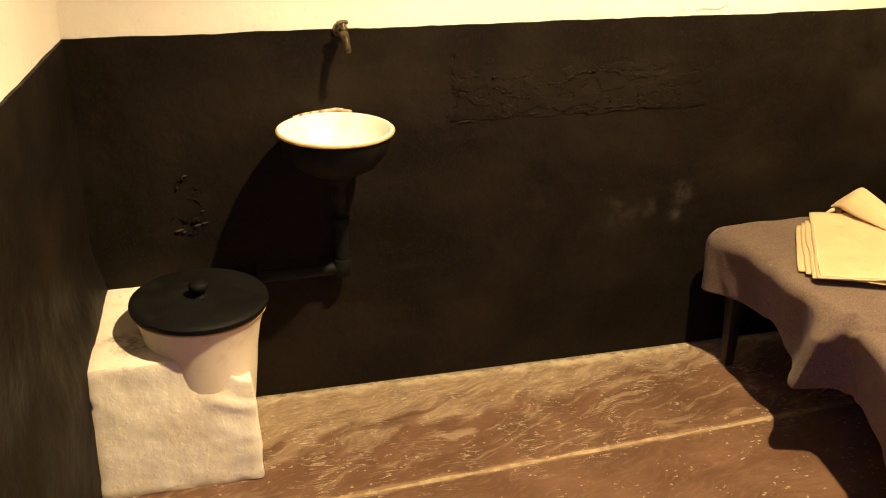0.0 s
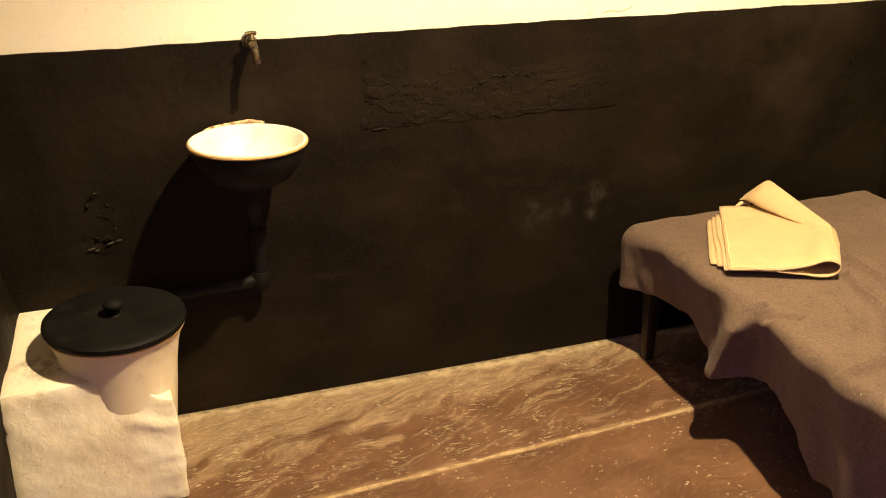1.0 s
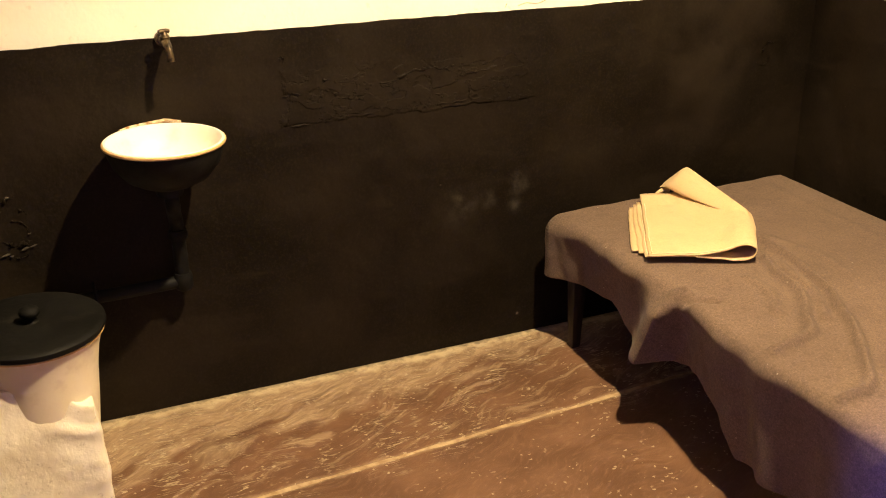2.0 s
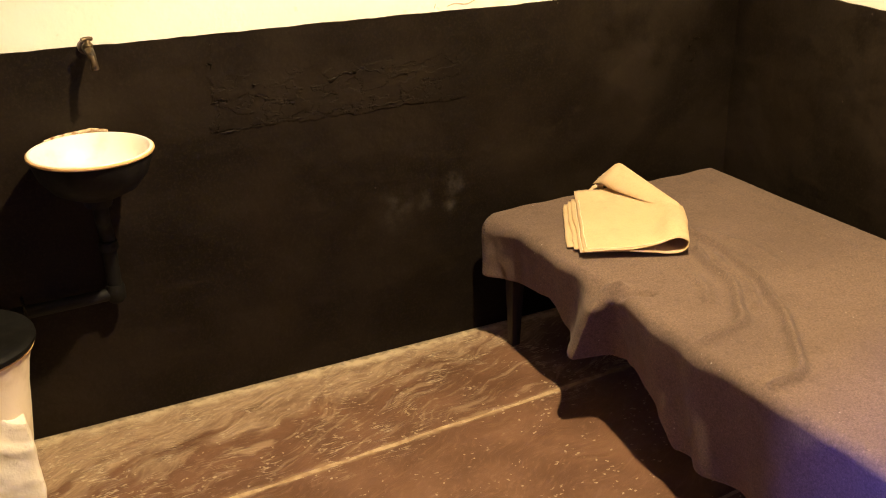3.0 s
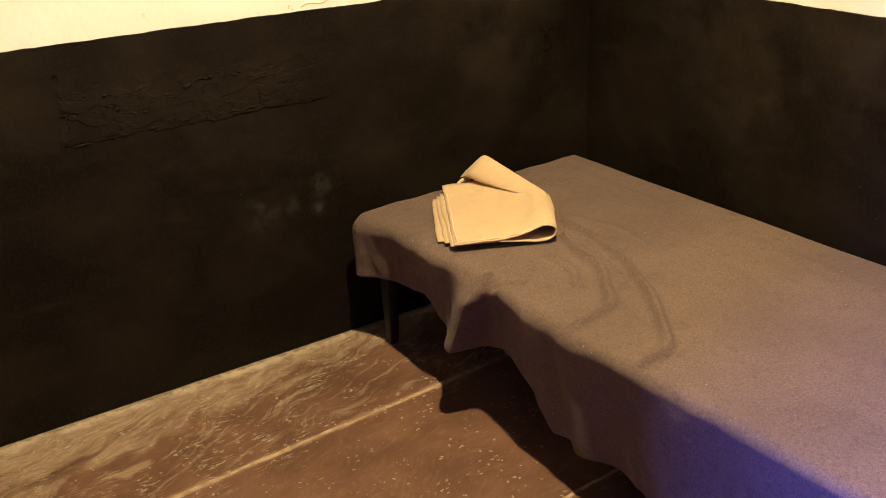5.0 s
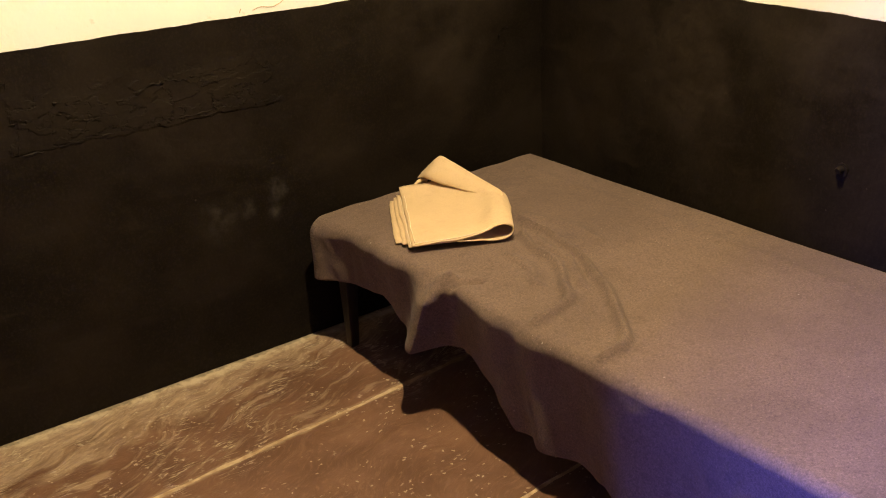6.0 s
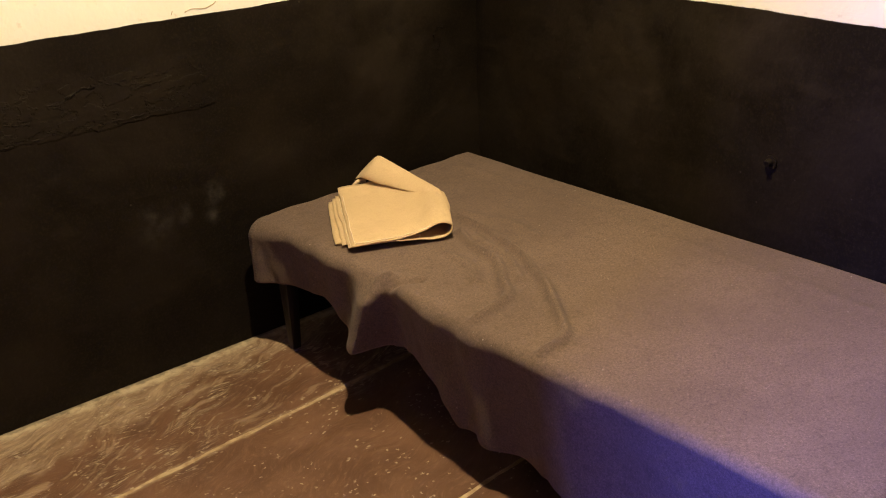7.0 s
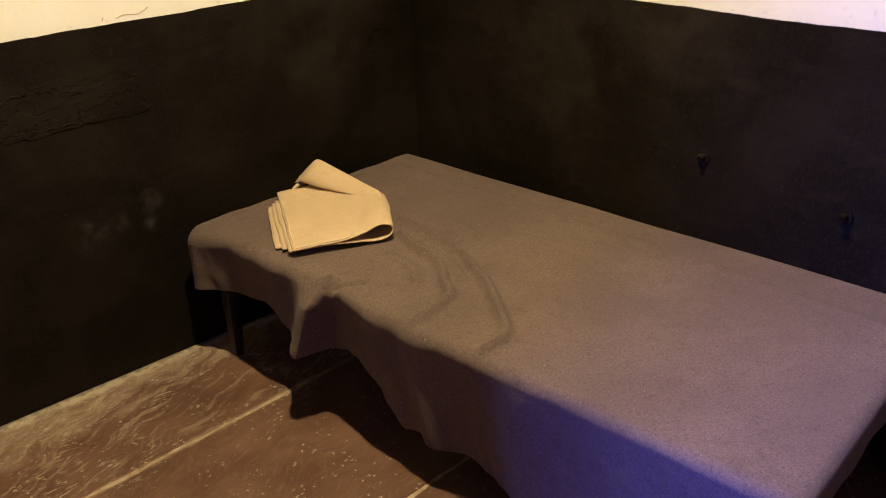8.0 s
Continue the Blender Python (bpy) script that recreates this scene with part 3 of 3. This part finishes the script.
def skewed(x, y, z):
    return Vector((x + SKEW * (y - BED_N), y, z))


def bed():
    ob = thing("bed", (0, 0, 0), "low dark wooden bed standing in the corner of the cell", "bed")
    z0, z1 = 0.26, 0.36

    def board(lo, hi, bevel=0.006):
        bm = block(lo, hi, bevel)
        for v in bm.verts:
            v.co = skewed(*v.co)
        return bm
    w, e, n, s = BED_W + 0.085, BED_E - 0.02, BED_N - 0.015, BED_S + 0.075
    part("side_rail", board((w, s, z0), (w + 0.035, n, z1)), WOOD, ob)
    part("side_rail", board((e - 0.035, s, z0), (e, n, z1)), WOOD, ob)
    part("end_rail", board((w + 0.036, n - 0.035, z0 - 0.03), (e - 0.036, n, z1)), WOOD, ob)
    part("end_rail", board((w + 0.036, s, z0 - 0.03), (e - 0.036, s + 0.035, z1)), WOOD, ob)
    for i in range(9):
        y = s + 0.06 + i * (n - s - 0.26) / 8
        part("slat", board((w + 0.003, y, z1 + 0.001), (e - 0.003, y + 0.14, z1 + 0.016), 0.003), WOOD, ob)
    for x, y in ((w - 0.040, n - 0.05), (e - 0.024, n - 0.022), (w + 0.024, s + 0.022), (e - 0.024, s + 0.022)):
        bm = block((-0.023, -0.023, 0), (0.023, 0.023, z0 + 0.06), 0.004)
        for v in bm.verts:
            k = 0.6 + 0.4 * v.co.z / z0
            v.co.x, v.co.y = v.co.x * k, v.co.y * k
        leg = part("leg", bm, WOOD, ob)
        leg.location = skewed(x, y, 0)
    part("mattress", board((w - 0.045, s + 0.0, z1 + 0.017), (e + 0.005, n + 0.002, BED_TOP - 0.030), 0.008), TICKING, ob)
    return ob


bed()


def near_line(x, y, pts):
    best = 9.0
    for (ax, ay), (bx, by) in zip(pts, pts[1:]):
        dx, dy = bx - ax, by - ay
        t = min(max(((x - ax) * dx + (y - ay) * dy) / (dx * dx + dy * dy), 0), 1)
        best = min(best, math.hypot(x - ax - t * dx, y - ay - t * dy))
    return best


WRINKLES = (
    (((2.07, -0.53), (2.065, -0.69), (2.01, -0.875), (1.904, -1.07), (1.80, -1.21), (1.741, -1.274), (1.665, -1.287)), 0.020, 0.013),
    (((2.00, -0.66), (1.95, -0.80), (1.922, -0.881), (1.85, -0.99), (1.802, -1.043), (1.735, -1.062), (1.67, -1.073)), 0.019, 0.014),
    (((2.02, -0.70), (1.985, -0.84), (1.90, -0.99)), 0.012, 0.014),
    (((1.88, -0.74), (1.87, -0.84), (1.82, -0.92)), 0.011, 0.014),
    (((2.12, -0.55), (2.16, -0.68), (2.14, -0.82)), 0.005, 0.014),
    (((1.585, -0.735), (1.62, -0.722), (1.66, -0.728), (1.69, -0.745)), 0.020, 0.018),
    (((1.575, -0.785), (1.60, -0.772), (1.63, -0.762), (1.66, -0.765), (1.70, -0.788), (1.73, -0.81)), -0.015, 0.012),
    (((2.42, -0.20), (2.38, -0.90), (2.33, -1.5), (2.30, -1.9)), 0.003, 0.02))
WRINKLES = [([(p.x, p.y) for p in rounded([(x, y, 0) for x, y in pts], 4)], amp, width) for pts, amp, width in WRINKLES]


def hem_height(y):
    ys = (-2.1, -1.6, -1.36, -1.245, -1.17, -1.06, -0.975, -0.95, -0.905, -0.80, -0.73, -0.69, -0.65, -0.60, -0.54, -0.47, -0.40, -0.278, -0.115)
    zs = (0.085, 0.08, 0.075, 0.088, 0.112, 0.118, 0.110, 0.148, 0.203, 0.230, 0.222, 0.206, 0.208, 0.210, 0.212, 0.228, 0.262, 0.246, 0.226)
    return float(np.interp(y, ys, zs))


def west_edge(y):
    """How far the rounded west edge of the blanket strays from a straight line."""
    return float(np.interp(y, (-1.91, -1.79, -1.54, -1.33, -1.1, -0.875, -0.75, -0.66, -0.49, -0.25, -0.10), (0.020, 0.018, 0.014, 0.006, -0.004, 0.002, 0.010, 0.012, 0.0, 0.004, -0.006)))


def east_edge(y):
    return float(np.interp(y, (-1.93, -1.75, -1.28, -0.81, -0.13), (0.022, 0.022, 0.016, 0.012, 0.003)))


def pleat(y, mid, north, south):
    s = north if y > mid else south
    return math.exp(-((y - mid) / s) ** 2)


# folds of the hanging side: middle at the top, shift of the middle by the hem, widths to the north and south, swing at the hem
FOLDS = ((-0.09, 0.0, 0.06, 0.06, 0.075), (-0.17, 0.02, 0.03, 0.03, -0.015), (-0.30, 0.03, 0.04, 0.05, 0.022), (-0.42, 0.01, 0.05, 0.05, -0.018), (-0.52, 0.03, 0.04, 0.06, 0.020),
         (-0.79, 0.03, 0.045, 0.05, -0.020), (-0.88, -0.05, 0.07, 0.05, 0.034), (-1.03, -0.04, 0.04, 0.06, 0.052), (-1.16, -0.02, 0.05, 0.05, -0.012),
         (-1.30, -0.03, 0.06, 0.05, 0.042), (-1.45, -0.02, 0.05, 0.05, -0.010), (-1.60, -0.03, 0.09, 0.06, 0.030), (-1.83, 0.0, 0.06, 0.06, 0.026))


def blanket():
    """One woollen sheet over the bed: flat on top, bent over the west edge and hanging there in folds, short at the foot."""
    r = 0.026
    foot = 0.085

    def bend(d, r=r):
        """How far out and how far down a cloth goes, d metres past the start of a rounded edge."""
        q = r * math.pi / 2
        if d <= 0:
            return 0.0, 0.0
        if d < q:
            return r * math.sin(d / r), r * (1 - math.cos(d / r))
        return r - 0.17 * (d - q), r + 0.985 * (d - q)

    length = BED_N - BED_S

    def at(u, v):
        # v along the bed, from the head (0) past the foot
        dv = v * (length + foot + 0.02)
        y = BED_N - min(dv, length - r)
        oy, down_v = bend(dv - (length - r))
        down_v *= 1 + 0.25 * noise.noise(Vector((u * 9, 6, 1)))
        y -= oy
        hang = max(BED_TOP - hem_height(y) + 0.015, 0.05)
        flat = (BED_E - BED_W) - 2 * r
        east_hang = 0.10
        whole = flat + east_hang + hang
        soft = r + 0.022 * math.exp(-((y - BED_N) / 0.10) ** 2) + (0.010 * noise.noise(Vector((y * 8, 2, 7))) + 0.006) * min(max((y + 1.35) / 0.3, 0), 1)
        du = u * whole - east_hang            # from the wall side to the hem
        if du < 0:
            ox, down_u = bend(-du)
            x = BED_E - r + ox * 0.6 + east_edge(y)
            out = 0.0
        else:
            ox, down_u = bend(du - flat + 0.6 * (soft - r), soft)
            run = min(du, flat) / flat
            x = BED_E - r - min(du, flat) - ox + west_edge(y) * run ** 4 + east_edge(y) * (1 - run) ** 4
            k = min(max(down_u / 0.07, 0), 1)
            k = k * k * (3 - 2 * k)
            low = min(max((down_u - 0.012) / 0.24, 0), 1.3)
            # the large fold leans towards the head as it falls; smaller folds open towards the hem
            mid = -0.712 + 0.065 * min(down_u / 0.2, 1.2)
            out = 0.060 * pleat(y, mid, 0.075 + 0.015 * min(down_u / 0.2, 1), 0.014) * k * (0.7 + 0.9 * min(down_u / 0.2, 1))
            out -= 0.018 * pleat(y, mid - 0.045, 0.03, 0.05) * k
            for top, shift, north, south, swing in FOLDS:
                out += 0.55 * swing * low * pleat(y, top + shift * low, north, south)
            out += 0.010 * k * noise.noise(Vector((y * 9, down_u * 5, 3))) + 0.003 * k * noise.noise(Vector((y * 27, down_u * 22, 8)))
        z = BED_TOP - down_u - down_v
        # the foot edge runs askew, further out on the open side
        y -= 0.075 * min(max((2.25 - x) / 0.65, 0), 1) * min(max((-1.2 - y) / 0.73, 0), 1) ** 2
        p = skewed(x - out, y, max(z, 0.03))
        # soft unevenness and wrinkles of the top
        flat_k = max(0.0, 1 - (down_u + down_v) / 0.05)
        p.z += flat_k * 0.004 * noise.noise(Vector((p.x * 3.1, p.y * 3.1, 6)))
        for pts, amp, width in WRINKLES:
            if not min(q[1] for q in pts) - 0.08 < p.y - 0.035 < max(q[1] for q in pts) + 0.08:
                continue
            d = near_line(p.x - 0.02 + 0.012 * noise.noise(Vector((p.x * 9, p.y * 9, 1))), p.y - 0.035, pts)
            if d < 3 * width:
                p.z += amp * math.exp(-(d / width) ** 2) * (0.3 + 0.7 * flat_k)
        # worn rolled edge at the head
        p.z += flat_k * 0.007 * math.exp(-((p.y - BED_N) / 0.03) ** 2) * noise.noise(Vector((p.x * 9, 4, 4)))
        return p

    ob = thing("blanket", (0, 0, 0), "worn brown-grey wool blanket spread over the bed, hanging in folds", "blanket")
    cloth = part("cloth", sheet(210, 360, at), GREY_WOOL, ob)
    solid(cloth, 0.006)
    # blanket stitch down the hanging head edge
    bm = bmesh.new()
    for i in range(26):
        u = 0.80 + 0.195 * i / 25
        a, b = at(u, 0.0015), at(u, 0.011)
        d = Vector((-0.0012, 0, 0.0004))
        tube([a + d, (a + b) / 2 + 1.3 * d, b + d], 0.0008, 5, bm)
    part("blanket_stitch", bm, GREY_THREAD, cloth, "row of grey edge stitches")
    return ob


blanket()


# ---- folded cloth on the bed ----
def folded_cloth():
    ob = thing("folded_cloth", (1.729, -0.527, BED_TOP + 0.004), "folded sand-coloured cotton cloth with a turned-over flap on the bed", "folded cloth")
    U = Vector((0.915, -0.405, 0)).normalized()
    V = Vector((0.43, 0.90, 0)).normalized()

    def swept(profile, v0, v1, nv, shift=lambda v: 0.0, squeeze=lambda v: 1.0, lift=lambda u, v: 0.0):
        path = rounded([(a, 0, b) for a, b in profile], 7)

        def at(i, j):
            p = path[round(i * (len(path) - 1))]
            v = v0 + (v1 - v0) * j
            x = p.x * squeeze(v) + shift(v)
            return U * x + V * v + Vector((0, 0, p.z + lift(p.x, v)))
        return sheet(len(path) - 1, nv, at)

    wav = rough_line(50, 0.003, 9)
    # the upper layer runs to the fold, turns in a loose roll and comes back beneath
    upper = [(0.0, 0.020), (0.07, 0.021), (0.13, 0.022), (0.19, 0.032), (0.228, 0.048), (0.254, 0.050), (0.275, 0.037), (0.272, 0.018), (0.252, 0.009), (0.222, 0.008), (0.17, 0.012), (0.12, 0.0172)]
    wide = lambda v: float(np.interp(v, (0.0, 0.16, 0.25, 0.36, 0.47), (1.0, 1.08, 1.09, 0.84, 0.55)))
    slant = lambda v: wav(v) + 0.11 * v
    lay = lambda u, v: 0.0045 * noise.noise(Vector((u * 11, v * 9, 2))) + 0.0018 * noise.noise(Vector((u * 34, v * 21, 7))) + 0.05 * max(v - 0.38, 0.0) * math.exp(-((u - 0.05) / 0.07) ** 2)
    a = part("upper_layer", swept(upper, 0.0, 0.47, 30, slant, wide, lay), SAND_WOOL, ob)
    solid(a, 0.0028, 0)
    for i, (left, z, front, back) in enumerate(((-0.008, 0.0125, 0.012, 0.425), (-0.020, 0.0075, 0.050, 0.42), (-0.034, 0.0025, 0.075, 0.41))):
        edge = rough_line(60 + i, 0.0045, 9)
        low = [(left, z), (0.05, z + 0.001), (0.12, z), (0.19, z - 0.001)]
        b = part("lower_layer", swept(low, front, back, 20, lambda v: edge(v) + 0.09 * v, wide, lambda u, v: 0.0012 * noise.noise(Vector((u * 20, v * 20, 5)))), SAND_WOOL, ob)
        solid(b, 0.003, 0)
    # pale seams along the layers' edges
    for i, (x, z) in enumerate(((0.008, 0.0235), (-0.003, 0.0165))):
        pts = [U * (x + slant(v)) + V * v + Vector((0, 0, z - 0.0004)) for v in np.linspace(0.02, 0.385, 22)]
        part("seam", tube(pts, 0.0013, 6), STITCH, a, "pale stitched seam")
    pts = [U * u * wide(0.008) + V * 0.008 + Vector((0, 0, float(np.interp(u, (0, 0.13, 0.19, 0.235), (0.0235, 0.0245, 0.033, 0.047))))) for u in np.linspace(0.01, 0.235, 18)]
    part("seam", tube(pts, 0.0012, 6), STITCH, a, "pale stitched seam")

    # the flap: cloth turned over into a hollow cone that tapers to the fold
    o = Vector((1.70, -0.56, 0.439))
    stations = (0.0, 0.12, 0.30, 0.55, 0.82, 0.93, 1.0)
    front = ((2.030, -0.135, 0.462), (2.032, -0.160, 0.462), (2.030, -0.235, 0.463), (2.040, -0.345, 0.468), (2.062, -0.455, 0.473), (2.050, -0.500, 0.470), (2.018, -0.538, 0.464))
    crest = ((2.045, -0.140, 0.480), (2.074, -0.205, 0.549), (2.080, -0.275, 0.533), (2.088, -0.380, 0.510), (2.088, -0.470, 0.496), (2.070, -0.505, 0.482), (2.024, -0.542, 0.467))
    rear = ((2.065, -0.130, 0.455), (2.125, -0.180, 0.448), (2.130, -0.270, 0.448), (2.125, -0.375, 0.450), (2.110, -0.480, 0.460), (2.078, -0.508, 0.455), (2.030, -0.544, 0.458))

    def along(points, s):
        return Vector([float(np.interp(s, stations, [p[i] for p in points])) for i in range(3)]) - o

    def at(u, v):
        f, c, k = along(front, v), along(crest, v), along(rear, v)
        tall = c.z - f.z
        ahead = Vector((-0.65, -0.45, 0)) * tall
        ring = rounded([f + Vector((0.042, 0.028, -0.004)), f.lerp(c, 0.13) + Vector((0.014, 0.010, 0.003)) + ahead * 0.16, f.lerp(c, 0.27) + ahead * 0.46, f.lerp(c, 0.55) + ahead * 0.54, f.lerp(c, 0.88) + ahead * 0.24, c, c.lerp(k, 0.35) - ahead * 0.25, k], 8)
        return ring[round(u * (len(ring) - 1))]
    flap = part("flap", sheet(48, 46, at), SAND_WOOL, ob, "turned-over flap of the cloth")
    smooth = flap.modifiers.new("soft", "SMOOTH")
    smooth.factor, smooth.iterations = 0.5, 5
    # pinched corner beside the flap
    pinch = rounded([(2.045, -0.17, 0.463), (2.028, -0.163, 0.466), (2.008, -0.165, 0.461), (1.992, -0.172, 0.456)], 5)
    part("pinched_corner", tube([p - o for p in pinch], 0.009, 10, taper=lambda t: 1.0 - 0.6 * t), SAND_WOOL, ob)
    return ob


folded_cloth()


# ---- lamp over the room ----
def ceiling_lamp():
    ob = thing("ceiling_lamp", (LAMP[0], LAMP[1], TOP), "bulb hanging on a cord, with an unseen black shade added to limit its spread", "lamp")
    drop = LAMP[2] - TOP
    part("ceiling_rose", lathe([(0.0, 0.0), (0.045, 0.0), (0.04, -0.018), (0.012, -0.026), (0.0, -0.026)], 24), WHITE, ob)
    part("cord", tube([(0, 0, -0.02), (0.001, 0, drop / 2), (0, 0, drop + 0.085)], 0.004, 8), IRON, ob)
    # unseen shade, added to keep the bulb's light off the upper walls
    part("shade", lathe([(0.02, drop + 0.085), (0.055, drop + 0.078), (0.09, drop + 0.045), (0.113, drop - 0.05), (0.152, drop - 0.15), (0.157, drop - 0.15), (0.118, drop - 0.05), (0.095, drop + 0.049), (0.056, drop + 0.085), (0.02, drop + 0.092), (0.02, drop + 0.085)], 40), IRON, ob, "unseen black metal shade, added to limit the bulb's spread")
    holder = part("holder", lathe([(0.0, drop + 0.09), (0.018, drop + 0.085), (0.02, drop + 0.05), (0.014, drop + 0.045), (0.0, drop + 0.045)], 16), BRASS, ob)
    glass = Mat("bulb_glass", 0.0)
    glass.b.inputs["Transmission Weight"].default_value = 1.0
    bulb = part("bulb", lathe([(0.013, drop + 0.048), (0.02, drop + 0.03), (0.031, drop + 0.005), (0.031, drop - 0.012), (0.02, drop - 0.028), (0.0, drop - 0.034)], 24), glass.done((1.0, 1.0, 1.0)), holder, "clear glass bulb")
    bulb.visible_shadow = False
    return ob


ceiling_lamp()
